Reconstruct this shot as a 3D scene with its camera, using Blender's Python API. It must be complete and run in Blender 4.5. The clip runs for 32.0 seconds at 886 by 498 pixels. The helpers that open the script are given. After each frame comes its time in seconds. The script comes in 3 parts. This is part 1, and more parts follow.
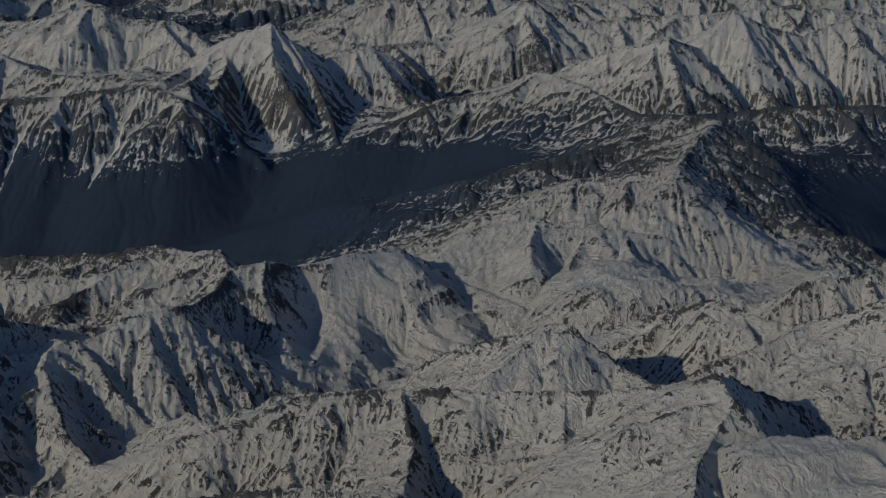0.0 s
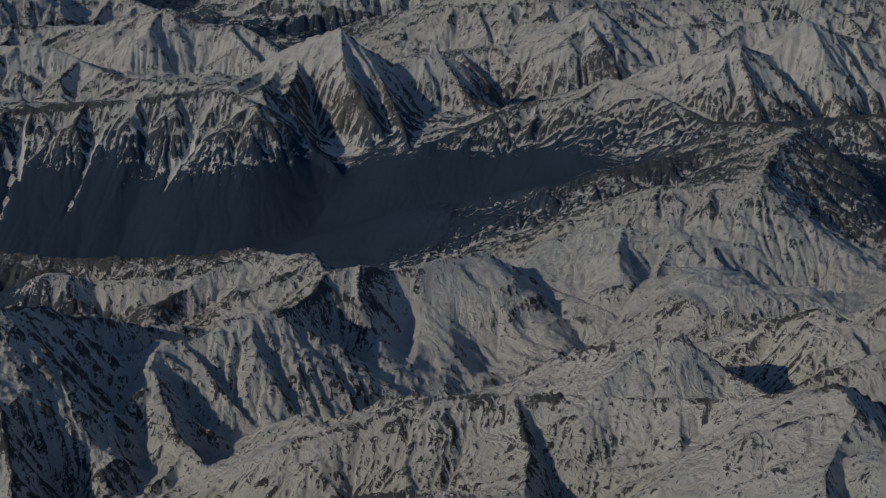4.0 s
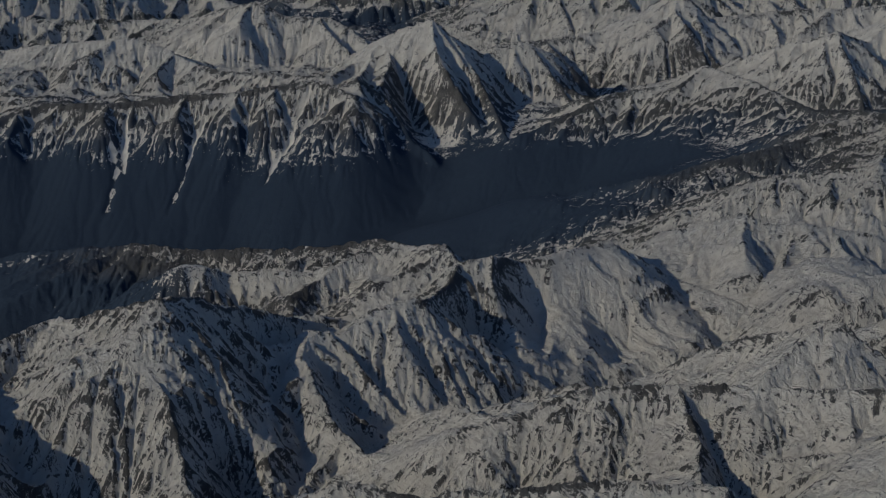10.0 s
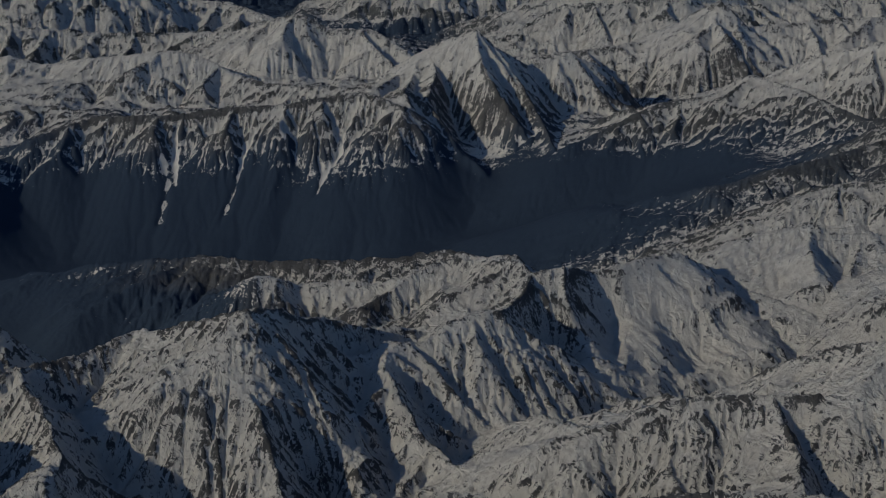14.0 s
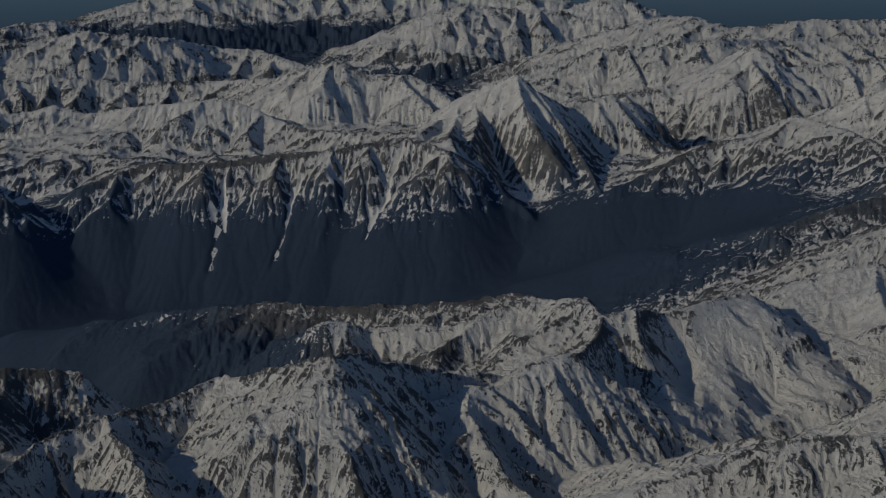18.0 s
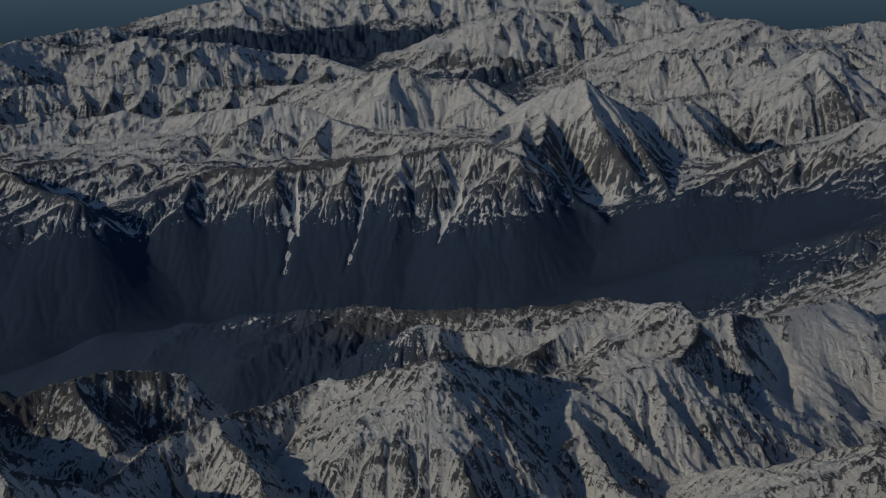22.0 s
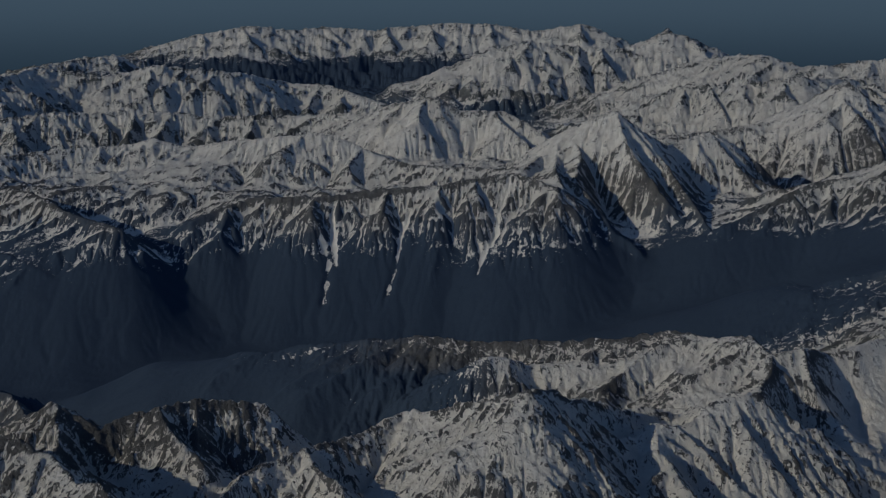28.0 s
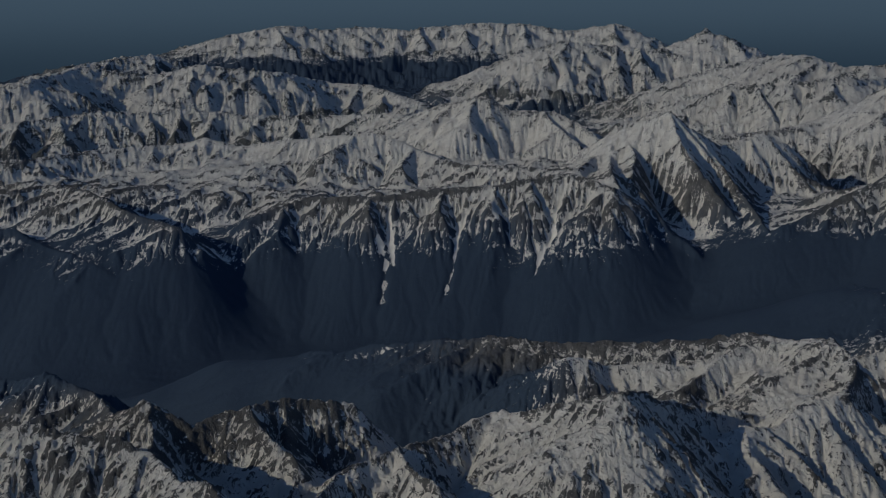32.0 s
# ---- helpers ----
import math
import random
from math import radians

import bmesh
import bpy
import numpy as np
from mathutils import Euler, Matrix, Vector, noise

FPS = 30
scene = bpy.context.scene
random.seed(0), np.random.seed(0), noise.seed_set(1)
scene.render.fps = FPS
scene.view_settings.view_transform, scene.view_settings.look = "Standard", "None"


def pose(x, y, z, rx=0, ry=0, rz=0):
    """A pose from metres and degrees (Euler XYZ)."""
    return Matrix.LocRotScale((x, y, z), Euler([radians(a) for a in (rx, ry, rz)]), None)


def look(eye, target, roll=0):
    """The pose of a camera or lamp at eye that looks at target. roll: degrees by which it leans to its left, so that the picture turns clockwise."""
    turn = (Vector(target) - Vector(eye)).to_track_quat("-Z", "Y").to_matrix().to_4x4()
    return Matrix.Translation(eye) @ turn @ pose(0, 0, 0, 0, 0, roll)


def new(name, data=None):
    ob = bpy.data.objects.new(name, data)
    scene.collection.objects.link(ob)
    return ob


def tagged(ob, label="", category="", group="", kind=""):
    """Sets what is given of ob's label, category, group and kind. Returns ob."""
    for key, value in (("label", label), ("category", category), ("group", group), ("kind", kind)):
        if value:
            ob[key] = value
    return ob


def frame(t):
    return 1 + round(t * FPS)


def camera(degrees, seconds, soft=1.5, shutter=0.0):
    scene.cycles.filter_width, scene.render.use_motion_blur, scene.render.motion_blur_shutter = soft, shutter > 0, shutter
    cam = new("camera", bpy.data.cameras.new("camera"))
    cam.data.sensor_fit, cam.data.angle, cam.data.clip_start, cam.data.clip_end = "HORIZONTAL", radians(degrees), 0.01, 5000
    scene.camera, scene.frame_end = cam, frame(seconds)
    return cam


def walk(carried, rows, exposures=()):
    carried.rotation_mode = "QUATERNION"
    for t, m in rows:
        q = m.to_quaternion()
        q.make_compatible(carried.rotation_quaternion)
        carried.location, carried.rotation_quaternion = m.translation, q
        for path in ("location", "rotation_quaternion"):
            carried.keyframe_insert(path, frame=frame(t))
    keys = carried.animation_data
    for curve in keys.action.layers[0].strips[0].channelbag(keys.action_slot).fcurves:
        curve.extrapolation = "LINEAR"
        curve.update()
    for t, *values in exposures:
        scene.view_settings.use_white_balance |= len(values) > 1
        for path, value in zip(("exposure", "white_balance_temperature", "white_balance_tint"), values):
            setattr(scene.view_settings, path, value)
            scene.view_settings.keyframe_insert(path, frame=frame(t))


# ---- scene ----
cam = camera(40.0, 32.0, soft=1.0)
# level straight flight; rows of seconds, tilt down, turn to the left, lean
EYE_Z, START_X, SPEED = 250, 92.0, 5.75
ROWS = [
    (0, 15.63, -6.80, 1.79), (0.5, 15.61, -6.51, 1.86), (1, 15.48, -6.24, 1.83), (1.5, 15.36, -6.02, 1.84), (2, 15.48, -5.66, 1.72),
    (2.5, 15.51, -5.36, 1.90), (3, 15.44, -5.15, 1.77), (3.5, 15.40, -5.06, 1.85), (5.5, 15.89, -3.72, 1.50), (6, 15.98, -3.48, 1.39),
    (6.5, 16.11, -3.25, 1.33), (7, 16.21, -3.06, 1.30), (7.5, 16.25, -3.00, 1.33), (8, 16.23, -2.92, 1.32), (8.5, 16.34, -2.70, 1.24),
    (9, 16.36, -2.43, 1.07), (9.5, 16.32, -2.29, 1.03), (10, 15.98, -2.29, 1.03), (10.5, 15.93, -2.09, 0.89), (11, 15.96, -1.87, 0.95),
    (11.5, 15.94, -1.81, 1.01), (12, 15.72, -1.72, 0.85), (12.5, 15.52, -1.78, 0.89), (13, 15.48, -1.71, 0.74), (13.5, 15.58, -1.51, 0.76),
    (14, 15.50, -1.37, 0.58), (14.5, 15.27, -1.34, 0.84), (16.5, 14.66, -0.89, -0.30), (17, 14.21, -0.63, -0.35), (17.5, 13.78, -0.57, -0.17),
    (18, 13.44, -0.51, -0.27), (18.5, 13.24, -0.37, -0.19), (19, 13.01, -0.16, -0.29), (19.5, 12.84, -0.04, -0.26), (20, 12.72, 0.05, -0.18),
    (20.5, 12.70, 0.24, -0.17), (21, 12.92, 0.98, -0.64), (21.5, 13.32, 1.59, -0.86), (22, 13.23, 1.47, -0.66), (22.5, 12.79, 0.91, -0.43),
    (23, 12.38, 0.70, -0.33), (23.5, 12.23, 0.72, -0.29), (24, 12.12, 0.76, -0.25), (24.5, 12.07, 0.76, -0.28), (25, 11.96, 0.82, -0.29),
    (25.5, 11.91, 0.90, -0.29), (27.5, 11.65, 0.85, 0.09), (28, 11.76, 1.08, 0.05), (28.5, 11.83, 1.20, 0.11), (29, 11.83, 1.30, 0.10),
    (29.5, 11.80, 1.37, 0.07), (30, 11.87, 1.70, 0.14), (30.5, 11.98, 2.01, 0.29), (31, 11.82, 2.05, 0.35), (31.5, 11.75, 2.18, 0.18),
    (32, 11.77, 2.34, 0.03)]
walk(cam, [(t, pose(START_X - SPEED * t, 0, EYE_Z) @ pose(0, 0, 0, 0, 0, r) @ pose(0, 0, 0, 90 - p, 0, 0) @ pose(0, 0, 0, 0, 0, l)) for t, p, r, l in ROWS],
     exposures=[(0, -1.09, 5670, 10), (14, -1.12, 5660, 10), (32, -1.07, 5530, 10)])

# ---- light: low sun from the west, clear winter sky ----
SUN_DIR = Vector((-0.76, -0.46, 0.36)).normalized()
sun = new("sun", bpy.data.lights.new("sun", "SUN"))
sun.data.energy, sun.data.angle, sun.data.color = 3.1, radians(0.5), (1.0, 0.86, 0.625)
sun.matrix_world = look(SUN_DIR * 1000, (0, 0, 0))
world = bpy.data.worlds.new("sky")
scene.world = world
world.use_nodes = True
wn = world.node_tree.nodes
sky = wn.new("ShaderNodeTexSky")
sky.sky_type, sky.sun_disc = "NISHITA", False
sky.sun_elevation = math.asin(SUN_DIR.z)
sky.sun_rotation = math.atan2(SUN_DIR.x, SUN_DIR.y)
sky.altitude, sky.air_density, sky.dust_density = 5000, 1.0, 0.3
world.node_tree.links.new(sky.outputs[0], wn["Background"].inputs[0])
wn["Background"].inputs[1].default_value = 0.115


# ---- materials ----
def node(nt, kind, **values):
    n = nt.nodes.new(kind)
    for key, value in values.items():
        n.inputs[key].default_value = value
    return n


def noise_node(nt, vec, scale, detail=6.0, rough=0.6):
    n = node(nt, "ShaderNodeTexNoise", Scale=scale, Detail=detail, Roughness=rough)
    nt.links.new(vec, n.inputs["Vector"])
    return n.outputs["Fac"]


def math_node(nt, op, a, b=0.0, clamp=False):
    n = nt.nodes.new("ShaderNodeMath")
    n.operation, n.use_clamp = op, clamp
    for k, v in enumerate((a, b)):
        if isinstance(v, (int, float)):
            n.inputs[k].default_value = v
        else:
            nt.links.new(v, n.inputs[k])
    return n.outputs[0]


def range_node(nt, value, lo, hi, smooth=True):
    n = nt.nodes.new("ShaderNodeMapRange")
    n.interpolation_type = "SMOOTHSTEP" if smooth else "LINEAR"
    n.inputs["From Min"].default_value, n.inputs["From Max"].default_value = lo, hi
    nt.links.new(value, n.inputs["Value"])
    return n.outputs[0]


def mix_node(nt, fac, a, b):
    n = nt.nodes.new("ShaderNodeMix")
    n.data_type = "RGBA"
    nt.links.new(fac, n.inputs["Factor"])
    for k, v in (("A", a), ("B", b)):
        sock = [s for s in n.inputs if s.name == k and s.type == "RGBA"][0]
        if isinstance(v, tuple):
            sock.default_value = (*v, 1)
        else:
            nt.links.new(v, sock)
    return [s for s in n.outputs if s.type == "RGBA"][0]


def mountain_material(name, grain, warm=1.0, heading=0.0, draw=0.4, crisp=0.75):
    """Snow over rock, with dark heath and forest low down, tinted blue for haze. grain: size of the finest relief, in
    metres; heading: how far the streaks turn from due south.
    """
    mat = bpy.data.materials.new(name)
    mat.use_nodes = True
    nt = mat.node_tree
    bsdf = nt.nodes["Principled BSDF"]
    pos = nt.nodes.new("ShaderNodeNewGeometry").outputs["Position"]
    cover = nt.nodes.new("ShaderNodeAttribute")
    cover.attribute_name = "snow"
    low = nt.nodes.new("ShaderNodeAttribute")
    low.attribute_name = "hazed_heath"
    drawn = nt.nodes.new("ShaderNodeMapping")
    drawn.inputs["Scale"].default_value = (1.0, draw, 0.2 + draw * 0.6)
    # the pattern wanders, so that streaks bend and fork
    sway = node(nt, "ShaderNodeTexNoise", Scale=0.09 / grain, Detail=3.0, Roughness=0.6)
    nt.links.new(pos, sway.inputs["Vector"])
    shift = nt.nodes.new("ShaderNodeVectorMath")
    shift.operation = "MULTIPLY_ADD"
    nt.links.new(sway.outputs["Color"], shift.inputs[0])
    shift.inputs[1].default_value = (16 * grain, 16 * grain, 9 * grain)
    nt.links.new(pos, shift.inputs[2])
    swing = nt.nodes.new("ShaderNodeVectorRotate")
    swing.rotation_type = "Z_AXIS"
    swing.inputs["Angle"].default_value = -heading
    nt.links.new(shift.outputs[0], swing.inputs["Vector"])
    nt.links.new(swing.outputs[0], drawn.inputs["Vector"])
    ribs = noise_node(nt, drawn.outputs[0], 0.33 / grain, 5.0, 0.55)
    ribs = math_node(nt, "SUBTRACT", 1.0, math_node(nt, "MULTIPLY", math_node(nt, "ABSOLUTE", math_node(nt, "SUBTRACT", ribs, 0.5)), 4.0))
    fine = noise_node(nt, drawn.outputs[0], 1.5 / grain, 9.0, 0.76)
    broad = noise_node(nt, pos, 0.10 / grain, 4.0, 0.55)
    speck = noise_node(nt, pos, 3.2 / grain, 4.0, 0.6)
    # bedding planes: thin tilted layers in the rock
    squash = nt.nodes.new("ShaderNodeMapping")
    squash.inputs["Rotation"].default_value = (radians(14), radians(-10), 0)
    squash.inputs["Scale"].default_value = (0.06, 0.06, 1.0)
    nt.links.new(pos, squash.inputs["Vector"])
    bed = noise_node(nt, squash.outputs[0], 0.9 / grain, 4.0, 0.6)
    value = math_node(nt, "ADD", cover.outputs["Fac"], math_node(nt, "MULTIPLY", math_node(nt, "SUBTRACT", fine, 0.5), 2.3))
    value = math_node(nt, "ADD", value, math_node(nt, "MULTIPLY", math_node(nt, "SUBTRACT", bed, 0.5), 0.4))
    value = math_node(nt, "SUBTRACT", value, math_node(nt, "MULTIPLY", math_node(nt, "SUBTRACT", ribs, 0.77), 0.75))
    value = math_node(nt, "ADD", value, math_node(nt, "MULTIPLY", math_node(nt, "SUBTRACT", broad, 0.45), 1.3))
    mask = range_node(nt, value, 0.455, 0.505)
    rock = mix_node(nt, range_node(nt, broad, 0.3, 0.7), (0.13 * warm, 0.128, 0.125), (0.22 * warm, 0.213, 0.203))
    rock = mix_node(nt, range_node(nt, speck, 0.35, 0.75), rock, (0.085, 0.082, 0.078))
    # dark heath and forest, with the blue of hazy air mixed into the colour
    hazed_heath = mix_node(nt, range_node(nt, fine, 0.35, 0.65), (0.032, 0.050, 0.078), (0.044, 0.062, 0.092))
    rock = mix_node(nt, low.outputs["Fac"], rock, hazed_heath)
    snow = mix_node(nt, range_node(nt, broad, 0.35, 0.65), (0.77, 0.73, 0.65), (0.67, 0.63, 0.555))
    nt.links.new(mix_node(nt, mask, rock, snow), bsdf.inputs["Base Color"])
    rough = nt.nodes.new("ShaderNodeMapRange")
    rough.inputs["To Min"].default_value, rough.inputs["To Max"].default_value = 0.95, 0.7
    nt.links.new(mask, rough.inputs["Value"])
    nt.links.new(rough.outputs[0], bsdf.inputs["Roughness"])
    bsdf.inputs["Specular IOR Level"].default_value = 0.15
    relief = math_node(nt, "ADD", math_node(nt, "MULTIPLY", fine, 1.0), math_node(nt, "MULTIPLY", bed, 0.15))
    relief = math_node(nt, "ADD", relief, math_node(nt, "MULTIPLY", ribs, 0.7))
    bump = node(nt, "ShaderNodeBump", Distance=2.6 * grain)
    firm = nt.nodes.new("ShaderNodeMapRange")
    firm.inputs["To Min"].default_value, firm.inputs["To Max"].default_value = 0.9, crisp
    nt.links.new(mask, firm.inputs["Value"])
    calm_low = math_node(nt, "SUBTRACT", 1.0, math_node(nt, "MULTIPLY", low.outputs["Fac"], 0.75))
    nt.links.new(math_node(nt, "MULTIPLY", firm.outputs[0], calm_low), bump.inputs["Strength"])
    nt.links.new(relief, bump.inputs["Height"])
    nt.links.new(bump.outputs[0], bsdf.inputs["Normal"])
    return mat


near_mat = mountain_material("snow_and_rock", 0.9, draw=0.24)
wall_mat = mountain_material("snow_and_rock_fine", 0.62, draw=0.26)
leaning_mat = mountain_material("snow_and_rock_worn_south_east", 0.70, 1.0, radians(30), 0.2)
flank_mat = mountain_material("snow_and_rock_worn_south_west", 0.8, 0.97, radians(-50), 0.25)
far_mat = mountain_material("distant_snow_and_rock", 1.8, 0.95, draw=0.32)

backdrop_mat = bpy.data.materials.new("distant_air")
backdrop_mat.use_nodes = True
bt = backdrop_mat.node_tree
bt.nodes.remove(bt.nodes["Principled BSDF"])
glow = bt.nodes.new("ShaderNodeEmission")
bpos = bt.nodes.new("ShaderNodeNewGeometry").outputs["Position"]
bsep = bt.nodes.new("ShaderNodeSeparateXYZ")
bt.links.new(bpos, bsep.inputs[0])
bt.links.new(mix_node(bt, range_node(bt, bsep.outputs[2], -60, 260), (0.046, 0.072, 0.095), (0.105, 0.150, 0.182)), glow.inputs[0])
bt.links.new(glow.outputs[0], bt.nodes["Material Output"].inputs[0])

# ---- the plan: crest lines of the mountains ----
RIDGES = []


def crest(owner, front, behind, spacing, *points):
    """One crest line: its mountain, the slopes on its two sides, the spacing of its spurs, and the points that it runs through."""
    RIDGES.append((owner, front, behind, spacing, points))


crest("tooth_ridge", 0.36, 0.6, 14, (-240.1, 650, 57), (-210.4, 628, 63), (-171.1, 590, 78), (-130.1, 578, 83.3), (-88.3, 570, 88), (-58.9, 562, 87.9), (-15.2, 552, 91.6), (25.1, 545, 98.4), (44.9, 530, 99.5), (56.2, 517, 104.5), (61.9, 502, 100.2), (76.9, 506, 102.6), (99.7, 518, 99.3), (132.3, 542, 98.7), (146.6, 545, 91.6), (163.3, 545, 82), (191.1, 520, 76.4))
crest("tooth_ridge", 0.8, 0.5, 14, (-62.6, 513, 89.1), (-57.3, 512, 95.9), (-38.5, 520, 90.7), (-8.4, 520, 90.3), (16.8, 525, 91))
crest("tooth_ridge", 1, 1, 6, (58.4, 505, 100.8), (60, 492, 96.2), (62, 480, 91.8))
crest("tooth_ridge", 1, 1, 6, (76, 505, 103.4), (76.5, 494, 100), (77.5, 486, 93))
crest("tooth_ridge", 1, 1, 6, (67.4, 501, 99.5), (67.9, 488, 93))
crest("dome_ridge", 0.5, 0.75, 14, (61.9, 502, 100.2), (56.5, 478, 98.6), (45.7, 453, 100), (25.7, 445, 98.6), (2.1, 432, 96.9), (-16.3, 424, 95.3), (-30.9, 415, 95.7), (-37.5, 406, 109.6), (-46.5, 402, 116.5))
crest("dome_ridge", 0.5, 0.8, 14, (-46.5, 402, 116.5), (-67.2, 412, 108.9), (-90.9, 426, 101.4), (-107.3, 410, 96.8), (-123.5, 395, 98), (-141.9, 378, 95.5), (-150.3, 352, 93), (-149.3, 330, 97))
crest("dome_ridge", 0.8, 0.95, 7, (-46.5, 404, 115), (-34, 400, 107), (-25, 392, 99), (-19, 378, 88), (-15, 366, 78))
crest("dome_ridge", 1.3, 0.45, 8, (-45, 404, 116), (-38, 419, 112), (-21, 437, 103), (0, 453, 94), (14, 462, 88))
crest("dome_ridge", 0.6, 0.7, 9, (-46.5, 402, 115), (-56, 388, 102), (-44, 374, 97), (-34, 361, 93), (-30, 346, 82), (-24, 328, 80))
crest("dome_ridge", 0.5, 0.6, 12, (2.1, 432, 96.9), (0.6, 415, 90.4), (13.3, 385, 79.3), (30.1, 360, 72.5))
crest("dome_ridge", 0.8, 0.9, 12, (-123.5, 395, 98.6), (-113.3, 375, 97.4), (-99.2, 350, 96.4), (-86.8, 330, 101.3))
crest("left_ridge", 0.6, 0.65, 10, (-345, 350, 126), (-296, 362, 121), (-258, 366, 117), (-232.5, 363, 115), (-209, 360, 113), (-196, 353, 110), (-184, 336, 109), (-170, 316, 117), (-160, 304, 115))
crest("left_spur", 0.55, 0.6, 12, (-331.6, 510, 83.8), (-296.9, 500, 85.6), (-282.2, 492, 91.7), (-257.7, 480, 87.3), (-236.2, 440, 91.4), (-213.9, 405, 110.3), (-196.4, 402, 101.4), (-188.2, 410, 103.4), (-178.4, 412, 105.4), (-169.7, 420, 106.7), (-160.2, 425, 105.6), (-142.1, 430, 100.5))
crest("left_spur", 0.6, 0.6, 10, (-178.4, 412, 105.4), (-169, 395, 101.2), (-155.7, 380, 98.8))
crest("front_ridge", 0.75, 0.45, 13, (30.9, 355, 67.4), (42, 352, 76.4), (56.8, 346, 93.7), (73.7, 347, 97.9), (89.8, 350, 103.6), (106.4, 350, 106.4), (122.2, 348, 107), (137.3, 345, 108), (154, 340, 109.4), (170.3, 335, 111.2), (190, 325, 115.4), (199.5, 318, 119.8), (207.7, 310, 126), (209.9, 300, 121.6))
crest("front_knoll", 0.7, 0.6, 9, (3.2, 285, 98.3), (21.1, 280, 109.2), (29.7, 278, 108.6), (41.1, 275, 107), (89.7, 268, 115.5), (113.7, 262, 115.7))
crest("front_ridge", 0.6, 0.6, 10, (122.2, 348, 107), (124.3, 325, 99), (116, 290, 93))
crest("front_ridge", 0.6, 0.6, 10, (170.3, 335, 111.2), (166.3, 315, 102), (153, 280, 96))
crest("front_ridge", 0.7, 0.6, 9, (209.9, 300, 121.6), (201, 290, 115.7), (192.3, 276, 115.2), (187, 262, 113))
crest("right_peak", 0.55, 0.55, 12, (135.5, 395, 99.7), (151.6, 385, 108.6), (165.1, 375, 115.3), (177.6, 365, 125), (183.8, 362, 119.8), (191.2, 356, 112.3), (201.7, 340, 109))
crest("right_crest", 0.5, 0.6, 12, (206.3, 425, 97.5), (223.1, 415, 111.6), (238.9, 400, 119.6), (245.7, 395, 117), (260.8, 385, 114), (265.6, 368, 122.5), (281.2, 360, 131.4), (306.1, 360, 137.1))
crest("brown_ridge", 0.6, 0.6, 12, (295.5, 478, 90.2), (307.6, 485, 98.1), (333.8, 487, 101.3), (360.9, 490, 105.5))
crest("striped_hill", 0.34, 0.5, 12, (151.3, 562, 83.4), (173.9, 580, 95), (207.7, 587, 101.8), (222.9, 582, 97.5), (276.3, 584, 95.5), (292.9, 578, 87.3), (305.4, 560, 77.8), (319.6, 535, 72.6))
crest("striped_massif", 0.34, 0.42, 11, (192.1, 645, 90.6), (215.4, 645, 99.3), (236.1, 642, 108.7), (253.2, 640, 111.2), (295.2, 638, 116.6), (329, 700, 123.5), (357.8, 749, 124.6), (374.5, 745, 111.9), (397.4, 720, 88), (417.1, 690, 62.9))
crest("striped_massif", 0.34, 0.42, 11, (295.2, 638, 116.6), (298.8, 610, 102.6), (310.4, 585, 85.3))
crest("striped_massif", 0.34, 0.42, 11, (146.3, 702, 88.1), (189.9, 690, 98.5), (223.2, 700, 105.4), (269.2, 722, 110), (311.6, 748, 116.3), (327, 765, 125.2), (357.8, 749, 124.6))
crest("striped_massif", 0.34, 0.42, 11, (374.5, 745, 111.9), (423.7, 760, 100.1), (492.8, 790, 96.6), (552.5, 800, 99.2))
crest("dark_hump", 0.35, 0.4, 14, (72, 745, 55.3), (100.1, 735, 68.8), (127.4, 725, 83.7), (147.4, 715, 80.9), (169.4, 695, 78.1))
crest("far_flank", 0.38, 0.4, 13, (136.6, 925, 80.1), (173.2, 950, 91.7), (211.7, 975, 104.1), (250.4, 981, 108.3), (287.9, 990, 123.9), (314.9, 940, 117.5), (342, 885, 106.7), (370.4, 871, 107.7), (415.8, 860, 113.8), (476, 870, 117.2), (548.2, 880, 114.3))
crest("white_peaks", 0.55, 0.6, 12, (312.1, 1015, 124.3), (343.8, 990, 142), (383.7, 968, 155.6), (423.9, 1000, 143.7), (462.3, 1035, 172.9), (488.5, 1040, 162.4), (532.5, 1050, 151.4), (586.1, 1080, 165.8), (646.4, 1090, 158.4), (720, 1095, 150), (800, 1120, 160))
crest("white_peaks", 0.6, 0.6, 12, (383.7, 968, 155.6), (382.6, 925, 131.6), (380.2, 885, 109.3))
crest("white_peaks", 0.6, 0.6, 12, (462.3, 1035, 172.9), (454.1, 970, 126.8), (466, 935, 115.8))
crest("back_ridge", 0.5, 0.5, 14, (133.9, 1230, 112.9), (188.5, 1250, 116.4), (283.1, 1285, 127.2), (330.9, 1294, 163.5), (356.8, 1285, 135.8), (450, 1310, 145), (529, 1310, 148), (640, 1330, 160), (760, 1320, 148), (880, 1340, 155))
crest("back_shelf", 0.4, 0.4, 16, (124, 1480, 109), (154, 1500, 124), (194, 1524, 141), (264, 1505, 144), (330, 1490, 153), (444, 1600, 144), (570, 1650, 148), (720, 1640, 160), (900, 1660, 145), (1050, 1680, 155))
crest("pyramid", 0.78, 0.6, 10, (-4.8, 1110, 116.1), (14.4, 1100, 128.8), (38.2, 1090, 140.7), (64.1, 1081, 150.9), (80.4, 1070, 137.2), (95.9, 1040, 118.4), (111.6, 990, 92.5), (119.4, 925, 75.5))
crest("pyramid", 0.75, 0.8, 8, (64.1, 1081, 150.9), (66, 1050, 136), (69, 1020, 125), (84, 985, 102), (97, 958, 83), (110, 930, 66))
